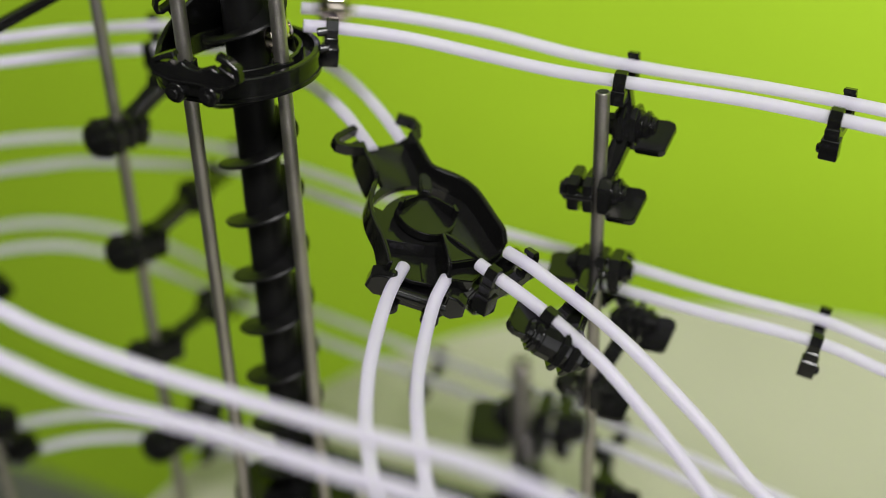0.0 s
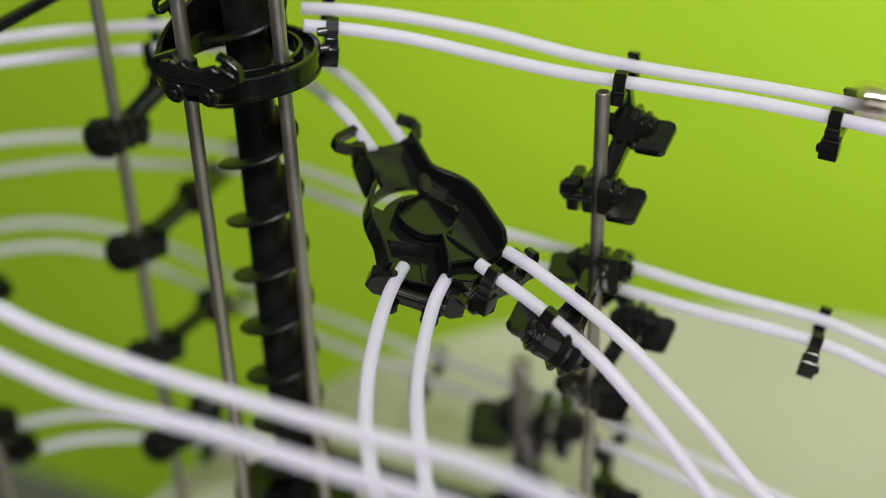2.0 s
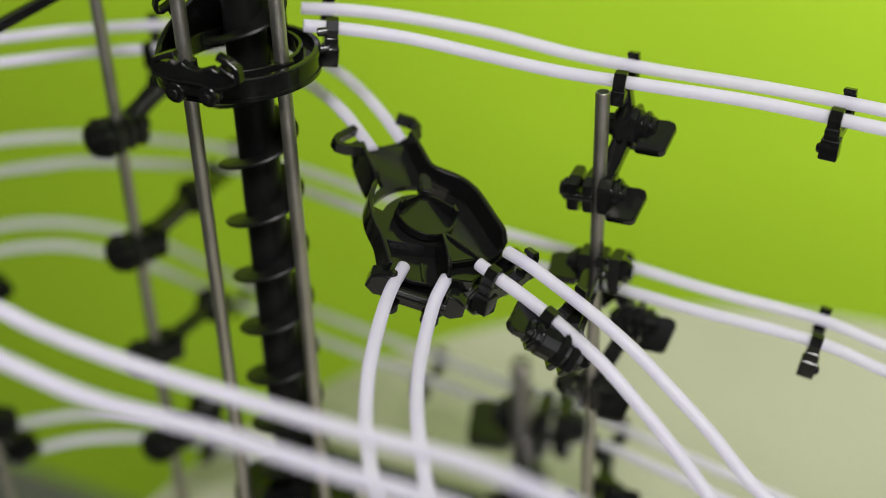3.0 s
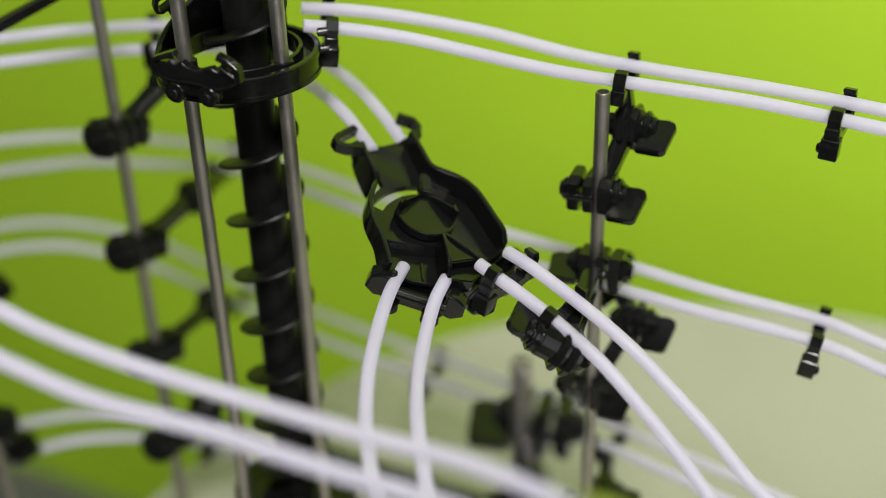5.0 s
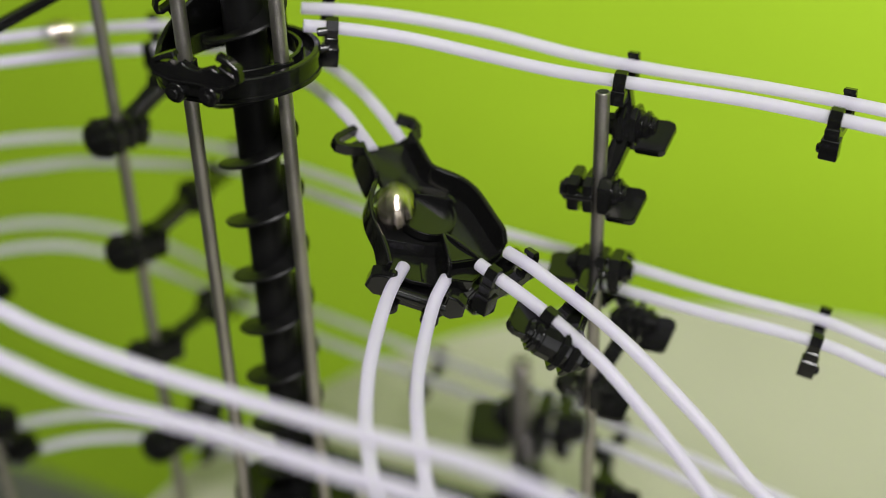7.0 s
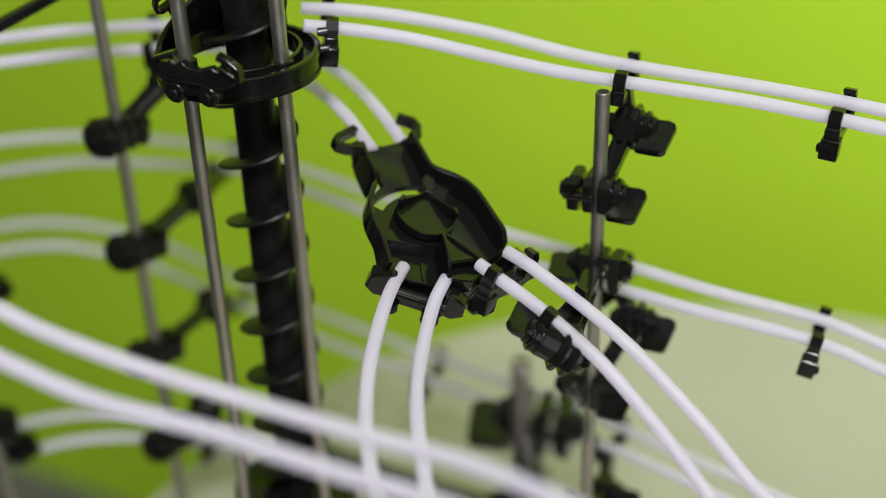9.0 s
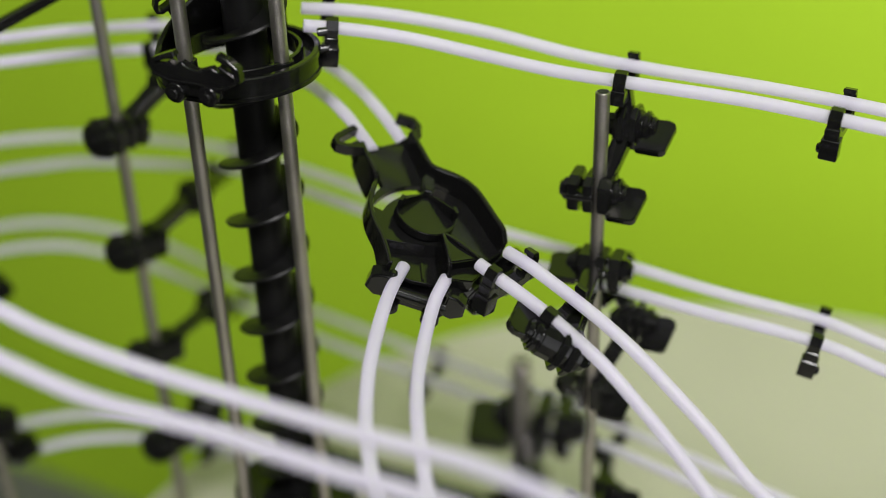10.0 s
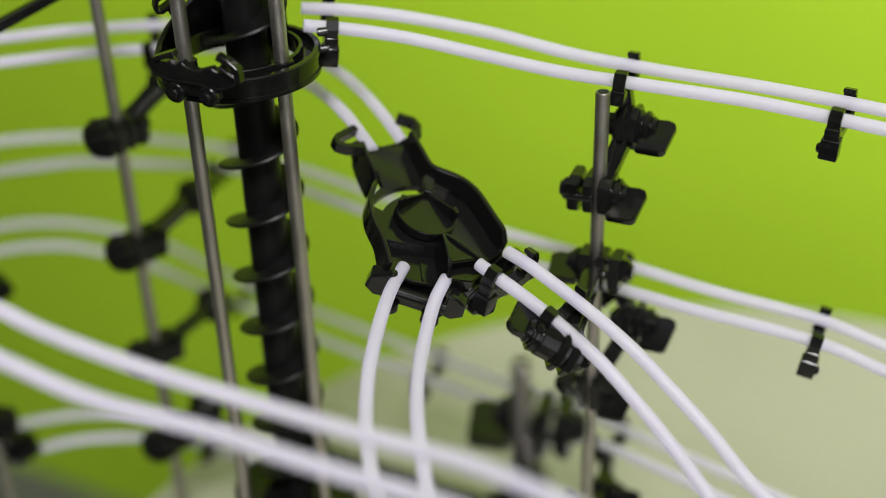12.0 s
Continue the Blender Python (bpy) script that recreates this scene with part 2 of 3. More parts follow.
# ---------------------------------------------------------------- rods
def support_rod(x, y, top, label):
    ob = thing("support_rod", (x, y, 0), label, "support rod", "steel rods of the marble run")
    bm = bmesh.new()
    add_cyl(bm, pose(x, y, (top + 6) / 2), 2.5, top - 6, seg=32, bevel=0.3)
    rod = part("rod", bm, STEEL, ob)
    # flat black disc on the solid rod, stands for shade inside an open tube
    bm = bmesh.new()
    add_cyl(bm, pose(x, y, top + 0.02), 1.9, 0.2, seg=24, bevel=0)
    part("bore_shade", bm, DARK, rod, "black disc standing in for the shade inside the tube end")
    bm = bmesh.new()
    add_cyl(bm, pose(x, y, 2), 11, 4, seg=32, bevel=0.8)
    add_cyl(bm, pose(x, y, 8), 5.5, 10, seg=24, bevel=0.6, top=4)
    part("foot", bm, BLACK, ob, "black plastic foot")


support_rod(55, 384, 275, "upright brushed steel rod with an open top end")
support_rod(-129, 458, 330, "upright brushed steel rod with three black clamps")
support_rod(-211, 458, 230, "upright brushed steel rod at the outer bend")
support_rod(18, 245, 265, "short upright steel rod under the front rails")


# ---------------------------------------------------------------- lift tower
AXIS = Vector((-63.8, 397, 0))
ROD_SPOTS = [(13.1, -15.0), (-18.8, -12.0), (-0.2, 21.5)]
RING = Vector((-66.7, 394.4, 0))


def ring_bracket(ob, m):
    """Rail holder on a ring: arched plate with a bent prong at each end and two bolts. x along the plate, y up, z outward."""
    bm = bmesh.new()
    line = [(-14.2, 1.2), (-11.8, 3.4), (-8.4, 4.0), (-5.4, 3.2), (-3.2, 4.6), (-1.0, 3.0), (2.4, 2.2), (5.4, 3.2), (7.4, 3.8), (9.4, 2.6), (12.4, 2.8), (16.4, 2.4),
            (16.6, -0.6), (13.6, -2.4), (10.4, -3.2), (9.4, -6.6), (-9.2, -6.6), (-9.2, -3.0)]
    add_prism(bm, m, line, -2.2, 1.0, 0.4)
    # ledge along the plate
    add_strip(bm, m, [(-13.8, 0.2), (-8.0, -1.8), (2, -2.0), (9.4, -3.0), (13.2, -1.8), (16.4, 0.6)], 1.0, 0.6, 2.0, bevel=0.25)
    plate = part("rail_bracket", bm, BLACK, ob)
    bm = bmesh.new()
    add_strip(bm, m, [(-13.6, 0.8), (-13.2, 4.2), (-9.6, 5.6), (-5.4, 7.0)], 1.7, -1.6, 1.2)
    part("prong", bm, BLACK, plate)
    bm = bmesh.new()
    add_strip(bm, m, [(16.4, 0.0), (16.2, 4.2), (13.6, 5.9), (9.8, 7.6)], 2.2, -1.6, 1.4)
    add_strip(bm, m, [(16.0, 1.0), (12.8, 2.9), (10.2, 4.2)], 1.4, -2.0, 1.6)
    part("prong", bm, BLACK, plate)
    for x in (-5.8, 6.0):
        bm = bmesh.new()
        add_cyl(bm, m @ pose(x, -5.4, 1.8), 3.5, 2.6, seg=24, bevel=0.5)
        add_cyl(bm, m @ pose(x, -5.4, 3.6), 1.9, 1.6, seg=20, bevel=0.5)
        part("bolt", bm, BLACK, plate)
    return plate


def ring_guard(ob, z):
    """Tall wall round the back of a ring that keeps the ball on the screw, with sloping ends."""
    bm = bmesh.new()
    rows = []
    for i in range(61):
        a = radians(58 + 132 * i / 60)
        top = 0.4 + 15.0 * min(1.0, (i + 1) / 3, ((60 - i) / 34) ** 1.3)
        c, t = math.cos(a), math.sin(a)
        rows.append([bm.verts.new((RING.x + r * c, RING.y + r * t, z + h)) for r, h in ((25.4, -7.6), (25.4, top - 0.4), (25.8, top), (26.9, top), (27.3, top - 0.4), (27.3, -7.6))])
    for a, b in zip(rows, rows[1:]):
        for k in range(6):
            bm.faces.new((a[k], a[(k + 1) % 6], b[(k + 1) % 6], b[k]))
    bm.faces.new(rows[0])
    bm.faces.new(rows[-1][::-1])
    part("guard", bm, BLACK, ob)


def lift_tower():
    ob = thing("lift_tower", (AXIS.x, AXIS.y, 0), "lift tower of steel rods held by glossy black plastic rings", "lift tower")
    for dx, dy in ROD_SPOTS:
        bm = bmesh.new()
        add_cyl(bm, pose(AXIS.x + dx, AXIS.y + dy, 203), 2.5, 350, seg=32, bevel=0.3)
        part("rod", bm, STEEL, ob, "brushed steel rod")
    for z in (290, 352):
        bm = bmesh.new()
        m = pose(RING.x, RING.y, z)
        # one turned profile: outer wall with two lips, channel floor, inner wall
        profile = [(25.4, -8), (27.7, -8), (27.7, -6.7), (27.2, -6.5), (27.2, -2.3), (27.7, -2.1), (27.7, -0.4), (27.2, 0), (25.7, 0), (25.4, -0.4),
                   (25.4, -3.2), (21.8, -3.2), (21.8, 0.3), (21.5, 0.6), (20.5, 0.6), (20.2, 0.3), (20.2, -6), (25.4, -6)]
        seg = 72
        loops = [[bm.verts.new(m @ Vector((r * math.cos(2 * math.pi * i / seg), r * math.sin(2 * math.pi * i / seg), h))) for r, h in profile] for i in range(seg)]
        for i in range(seg):
            a, b = loops[i], loops[(i + 1) % seg]
            for k in range(len(profile)):
                n = (k + 1) % len(profile)
                bm.faces.new((a[k], a[n], b[n], b[k]))
        part("ring", bm, BLACK, ob)
        for dx, dy in ROD_SPOTS:
            bm = bmesh.new()
            add_strip(bm, pose(AXIS.x + dx, AXIS.y + dy, z), arc(0, 0, 3.2, 0, 345, 23), 1.3, -7, 0.4, closed=True)
            part("rod_socket", bm, BLACK, ob)
    ring_guard(ob, 290)
    ring_bracket(ob, pose(RING.x - 9.9, RING.y - 29.6, 292.8, 0, 0, -22) @ pose(0, 0, 0, 90, 0, 0))
    # stub that carries the first rail clip
    bm = bmesh.new()
    for z in (286.5, 292.5):
        add_cyl(bm, axes((RING.x + 28.0, RING.y + 7, z), (0, 0, 1), (1, 0.25, 0)), 1.5, 3.4, seg=16)
    part("pin", bm, BLACK, ob)
    bm = bmesh.new()
    k = pose(RING.x - 20.2, RING.y - 4.9, 309, 98, 0, 20)
    add_strip(bm, k, [(-4, -1.6), (-3.4, 1.4), (2.6, 4.2), (4.4, 3.2), (4.0, 0.6), (-2.2, -3.0), (-3.6, -2.8)], 1.6, -2, 2, closed=True)
    add_box(bm, k @ pose(2.0, -5.6, 0, 0, 0, 20), 2.4, 9, 3.4, 0.5)
    part("hook", bm, BLACK, ob)
    bm = bmesh.new()
    add_box(bm, pose(AXIS.x, AXIS.y, 17), 62, 56, 34, 3)
    add_cyl(bm, pose(AXIS.x, AXIS.y, 66), 25, 66, seg=48, bevel=1.5)
    part("motor_box", bm, BLACK, ob, "black plastic motor housing")
    for i, dx in enumerate((-22, 22)):
        bm = bmesh.new()
        add_box(bm, pose(AXIS.x + dx, AXIS.y - 30, 14), 10, 8, 22, 1.5)
        part("base_lug", bm, BLACK, ob)


lift_tower()


def base_bar():
    ob = thing("base_bar", (-10, 497, 0), "low black plastic bar lying on the table", "base bar")
    d = Vector((83, -42, 0))
    m = axes(Vector((-12, 497, 5)), d, (0, 0, 1))
    bm = bmesh.new()
    add_box(bm, m, 150, 9, 10, 1.2)
    part("bar", bm, BLACK, ob)
    for x in (-55, 0, 55):
        bm = bmesh.new()
        add_cyl(bm, m @ pose(x, 0, 5.5), 3.2, 3, seg=20)
        part("peg", bm, BLACK, ob)


base_bar()


def lifting_screw():
    """Black screw that turns inside the rods: a core and a helical flight."""
    ob = thing("lifting_screw", (AXIS.x, AXIS.y, 100), "black plastic lifting screw with a wide helical flight", "lifting screw")
    bm = bmesh.new()
    add_cyl(bm, pose(AXIS.x, AXIS.y, 225), 7.2, 252, seg=32, bevel=0.3)
    part("core", bm, DARK, ob)
    bm = bmesh.new()
    pitch, z0, turns, seg = 23.0, 99.7, 10, 40
    rows = []
    for i in range(turns * seg + 1):
        a = 2 * math.pi * i / seg
        z = z0 + pitch * i / seg
        c, s = math.cos(a), math.sin(a)
        rows.append([bm.verts.new((AXIS.x + r * c, AXIS.y + r * s, z + dz)) for r, dz in ((5.6, -1.3), (14.2, -0.6), (14.7, 0), (14.2, 0.6), (5.6, 1.3))])
    for a, b in zip(rows, rows[1:]):
        for k in range(5):
            bm.faces.new((a[k], a[(k + 1) % 5], b[(k + 1) % 5], b[k]))
    bm.faces.new(rows[0])
    bm.faces.new(rows[-1][::-1])
    part("flight", bm, DARK, ob)
    return ob


screw = lifting_screw()


# ---------------------------------------------------------------- clamps, arms and rail brackets
def wing_nut(ob, m, turn, size=1.0):
    """Thumb screw: dished round hub and a flat thumb plate to one side of its axis z; turn sets the way the plate points."""
    w = m @ pose(0, 0, 0, 0, 0, turn)
    bm = bmesh.new()
    add_cyl(bm, w @ pose(0, 0, 1.4), 6.0, 2.8, seg=28, bevel=0.8)
    add_cyl(bm, w @ pose(0, 0, 3.6), 4.2, 2.0, seg=24, bevel=0.5)
    plate = [(-3.4, 2.6), (-3.6, 8.2), (-2.8, 10.2), (-1.0, 11.2), (9.8, 9.6), (11.0, 8.8), (11.4, 7.6), (11.0, -0.2), (10.2, -1.0), (5, 0.8)]
    add_prism(bm, w @ pose(0, 0, 0, 90, 0, 0) @ Matrix.Scale(size, 4), plate, -1.5, 1.5, 0.45)
    part("wing_nut", bm, BLACK, ob)


def knob(ob, m):
    """Round fluted clamp knob along z, domed at its end."""
    bm = bmesh.new()
    for z0, z1, r in ((0, 5, 8.6), (4.8, 7.4, 7.4)):
        line = [((r if i % 2 else r * 0.87) * math.cos(2 * math.pi * i / 20), (r if i % 2 else r * 0.87) * math.sin(2 * math.pi * i / 20)) for i in range(20)]
        add_prism(bm, m, line, z0, z1, 0.9)
    add_cyl(bm, m @ pose(0, 0, 7.8), 4, 1.6, seg=16)
    part("knob", bm, DARK, ob)


def bolt_head(ob, m):
    bm = bmesh.new()
    add_cyl(bm, m @ pose(0, 0, 1.2), 4.2, 2.6, seg=8, bevel=0.4)
    add_cyl(bm, m @ pose(0, 0, 3.0), 2.8, 1.4, seg=16)
    part("bolt", bm, BLACK, ob)


def clip_pair(ob, line, s, wide=4.2):
    """Cross bar under the rails with a hook round each rail; returns its middle."""
    p, d, h, n = line.at(s)
    m = Matrix((h, d, n)).transposed().to_4x4()
    m.translation = p
    bm = bmesh.new()
    add_prism(bm, m @ pose(0, 0, 0, 90, 0, 0), [(-12, -4), (-7, -4.2), (0, -5.4), (7, -4.2), (12, -4), (12, -7), (6, -8.6), (-6, -8.6), (-12, -7)], -wide / 2, wide / 2, 0.4)
    bar = part("cross_bar", bm, BLACK, ob)
    for side in (-1, 1):
        bm = bmesh.new()
        hook = [(side * 6.6, -3.9), (side * 9.5, -4.0), (side * 11.4, -2.4), (side * 11.6, 1.0), (side * 10.4, 3.4), (side * 8.2, 3.6)]
        add_strip(bm, m @ pose(0, 0, 0, 90, 0, 0), hook, 1.7, -wide / 2, wide / 2)
        add_box(bm, m @ pose(side * 11.6, 0, -4.4), 2.4, wide + 0.6, 5.4, 0.5)
        part("clip", bm, BLACK, bar)
    return m


def rail_tie(line, s, label, side=1):
    p = line.at(s)[0]
    ob = thing("rail_tie", p, label, "rail clip", "loose rail clips")
    m = clip_pair(ob, line, s)
    bm = bmesh.new()
    add_box(bm, m @ pose(side * 10.4, 0, -9.0), 5.6, 6.0, 7.0, 0.6)
    add_cyl(bm, m @ pose(side * 10.4, -3.4, -9.6, 90, 0, 0), 1.7, 1.6, seg=16, bevel=0.4)
    part("lug", bm, BLACK, ob)


def support_arm(rod, z, joint, line, s, wing_a, wing_b, label, flip=1, turn_axis=None, clamp_axis=None, reach=5.0):
    """Clamp on a rod, arm, joint with a thumb screw, neck and rail bracket."""
    rod = Vector((rod[0], rod[1], z))
    joint = Vector(joint)
    ob = thing("rail_support", rod, label, "rail support", "clamped rail supports")
    to = joint - rod
    flat = Vector((to.x, to.y, 0)).normalized()
    across = Vector((-flat.y, flat.x, 0)) * flip
    if clamp_axis:
        across = Vector(clamp_axis).normalized()
        flat = Vector((-across.y, across.x, 0))
    turn_axis = Vector(turn_axis).normalized() if turn_axis else across
    # clamp: two jaws round the rod and a bolt across
    bm = bmesh.new()
    jaw = [(-6.5, -5), (-3, -7), (5, -7), (7.5, -3.5), (7.5, 3.5), (5, 7), (-3, 7), (-6.5, 5)]
    add_prism(bm, axes(rod + across * 3.2, flat, across), jaw, -2.4, 2.2, 0.6)
    add_prism(bm, axes(rod - across * 8.0, flat, across), jaw, -2.0, 2.0, 0.6)
    add_prism(bm, axes(rod - across * 3.0, flat, across), jaw, -1.4, 2.0, 0.5)
    add_cyl(bm, axes(rod - across * 5.5 - flat * 5.2, flat, across), 1.6, 9, seg=12, bevel=0)
    add_cyl(bm, axes(rod - across * 5.5 + flat * 5.2, flat, across), 1.6, 9, seg=12, bevel=0)
    add_box(bm, axes(rod + flat * 4.5, flat, across), 4, 8, 4.5, 0.4)
    clamp = part("rod_clamp", bm, BLACK, ob)
    if wing_a is None:
        knob(clamp, axes(rod + across * 5.6, flat, across))
    else:
        wing_nut(clamp, axes(rod + across * 5.6, flat, across), wing_a)
    bolt_head(clamp, axes(rod - across * 10.0, flat, -across))
    # arm
    u = to.normalized()
    bm = bmesh.new()
    m = axes(rod + to * 0.5, u, across - u * across.dot(u))
    add_prism(bm, m, [(-to.length / 2 + 4, -4), (0, -3.2), (to.length / 2 - 3, -4.2), (to.length / 2 + 3, -3), (to.length / 2 + 4, 0), (to.length / 2 + 3, 3), (to.length / 2 - 3, 4.2), (0, 3.2), (-to.length / 2 + 4, 4)], -3.0, 3.0, 0.6)
    part("arm", bm, BLACK, ob)
    # joint
    bm = bmesh.new()
    add_cyl(bm, axes(joint + turn_axis * (reach - 5) / 2, (0.1, 0.2, 1), turn_axis), 6.2, 5 + reach, seg=12, bevel=0.6)
    for off in (-1.8, 2.4):
        add_prism(bm, axes(joint + turn_axis * off, (0.1, 0.2, 1), turn_axis), [(-4, -7.4), (4, -7.4), (7.4, -4), (7.4, 4), (4, 7.4), (-4, 7.4), (-7.4, 4), (-7.4, -4)], -1.2, 1.2, 0.5)
    hinge = part("joint", bm, BLACK, ob)
    if wing_b is None:
        bolt_head(hinge, axes(joint + turn_axis * 5.0, flat, turn_axis))
    else:
        wing_nut(hinge, axes(joint + turn_axis * reach, (0, 0, 1), turn_axis), wing_b)
    bolt_head(hinge, axes(joint - turn_axis * 5.0, flat, -turn_axis))
    # neck and bracket
    m = clip_pair(ob, line, s)
    foot = m @ Vector((0, 0, -6.5))
    bm = bmesh.new()
    d = foot - joint
    k = axes(joint + d * 0.5, line.at(s)[1], d)
    add_box(bm, k, 5, 7, d.length + 2, 0.8)
    part("neck", bm, BLACK, ob)
    return ob


PINCH = (0.93, -0.37, 0)
ROD_R, ROD_L, ROD_N, ROD_W = (55, 384), (-129, 458), (18, 245), (-211, 458)
support_arm(ROD_R, 237, (66, 393, 258), HIGH_LINE, HIGH_LINE.near(66, 403, 275), 204, 114, "black plastic clamp, arm and bracket holding the upper rails", clamp_axis=PINCH, turn_axis=PINCH)
support_arm(ROD_R, 207, (38, 325, 212), SIDE_LINE, SIDE_LINE.near(38, 334, 221), -8, 68, "black plastic clamp, arm and bracket under the sloping rails", clamp_axis=(-0.93, 0.37, 0), turn_axis=(-0.85, 0.1, 0.5), reach=10.0)
support_arm(ROD_R, 152, (71, 391, 178), NEAR_LINE, NEAR_LINE.near(66, 407, 189), 204, 114, "black plastic clamp, arm and bracket under the middle rails", clamp_axis=PINCH, turn_axis=PINCH)
support_arm(ROD_R, 88, (65, 404, 82), LOW_LINE, LOW_LINE.near(70, 435, 88), 204, 114, "black plastic clamp, arm and bracket under the lowest rails", clamp_axis=PINCH, turn_axis=PINCH)
support_arm(ROD_L, 232, (-110, 476, 248), HIGH_LINE, HIGH_LINE.near(-118, 494, 258), None, None, "black plastic clamp, arm and bracket behind the lift", clamp_axis=(-0.7, -0.72, 0))
support_arm(ROD_L, 179, (-112, 500, 180), NEAR_LINE, NEAR_LINE.near(-118, 525, 190), None, None, "black plastic clamp, arm and bracket behind the lift", clamp_axis=(-0.7, -0.72, 0))
support_arm(ROD_L, 125, (-108, 488, 129), LOW_LINE, LOW_LINE.near(-110, 514, 126), None, None, "black plastic clamp, arm and bracket behind the lift", clamp_axis=(-0.7, -0.72, 0))
support_arm(ROD_L, 76, (-110, 454, 95), BASE_LINE, BASE_LINE.near(-125, 476, 63), None, None, "black plastic clamp, arm and bracket near the table", clamp_axis=(-0.7, -0.72, 0))
support_arm(ROD_W, 144, (-208, 490, 140), LOW_LINE, LOW_LINE.near(-225, 520, 140), None, None, "black plastic clamp, arm and bracket of the far bend", flip=1)
support_arm(ROD_W, 88, (-206, 474, 60), BASE_LINE, BASE_LINE.near(-225, 480, 50), None, None, "black plastic clamp, arm and bracket of the lowest bend", flip=1)
support_arm((22, 250), 243, (17, 224, 236), HIGH_LINE, HIGH_LINE.near(14, 204, 255), -8, None, "black plastic clamp, arm and bracket holding the front rails", clamp_axis=(-0.95, 0.3, 0))

def side_strut():
    ob = thing("side_strut", (-129, 458, 297.5), "thin black plastic strut clamped to a steel rod", "strut")
    bm = bmesh.new()
    a, b = Vector((-129, 455, 297.5)), Vector((-181.0, 424.0, 277.6))
    add_box(bm, axes((a + b) / 2, (0, 0, 1), b - a), 4, 4, (b - a).length, 0.6)
    part("bar", bm, BLACK, ob)
    bm = bmesh.new()
    add_strip(bm, pose(-129, 458, 297.5), arc(0, 0, 4.2, 0, 342, 19), 2.4, -5, 5, closed=True)
    part("collar", bm, BLACK, ob)


side_strut()
rail_tie(HIGH_LINE, HIGH_LINE.near(134, 377, 270), "small black plastic clip across the upper rails")
rail_tie(NEAR_LINE, NEAR_LINE.near(136, 369, 186), "small black plastic clip across the middle rails", side=-1)
rail_tie(SIDE_LINE, 8, "small black plastic clip across the sloping rails")
rail_tie(HIGH_LINE, 9.6, "small black plastic clip where the upper rails leave the lift")
rail_tie(LOW_LINE, LOW_LINE.near(-28, 485, 101), "small black plastic clip across the lower rails")

track(HIGH_LINE, "pair of white plastic rails from the lift to the switch")
track(NEAR_LINE, "pair of white plastic rails curving down from the switch")
track(SIDE_LINE, "pair of white plastic rails sloping off the switch")
track(LOW_LINE, "pair of white plastic rails on the lower level")
track(BASE_LINE, "pair of white plastic rails close to the table")


# ---------------------------------------------------------------- the switch
SWITCH = pose(-5, 371.2, 232.9, 18, 0, 0) @ pose(0, 0, 0, 0, 18, 0) @ pose(0, 0, 0, 0, 0, 22)


def loft_wall(bm, m, rows, thick):
    """A wall through rows of x, y, low and high, with a rounded rim."""
    pts = [Vector(r[:2]) for r in rows]
    loops = []
    for i, (x, y, low, high) in enumerate(rows):
        d = (pts[min(i + 1, len(pts) - 1)] - pts[max(i - 1, 0)]).normalized()
        o = Vector((-d.y, d.x)) * thick / 2
        loops.append([bm.verts.new(m @ Vector((x + o.x * k, y + o.y * k, h))) for k, h in ((1, low), (1, high - 0.5), (0.7, high - 0.1), (0.3, high), (-0.3, high), (-0.7, high - 0.1), (-1, high - 0.5), (-1, low))])
    n = len(loops[0])
    for a, b in zip(loops, loops[1:]):
        for k in range(n):
            bm.faces.new((a[k], a[(k + 1) % n], b[(k + 1) % n], b[k]))
    bm.faces.new(loops[0][::-1])
    bm.faces.new(loops[-1])


def smooth_rows(rows, steps=5):
    """Rows with a smooth curve laid through them."""
    p = [Vector(r) for r in rows]
    p = [2 * p[0] - p[1]] + p + [2 * p[-1] - p[-2]]
    out = []
    for i in range(1, len(p) - 2):
        a, b, c, d = p[i - 1:i + 3]
        for j in range(steps):
            t = j / steps
            out.append(tuple(0.5 * (2 * b + (c - a) * t + (2 * a - 5 * b + 4 * c - d) * t * t + (3 * b - a - 3 * c + d) * t ** 3)))
    return out + [tuple(p[-2])]


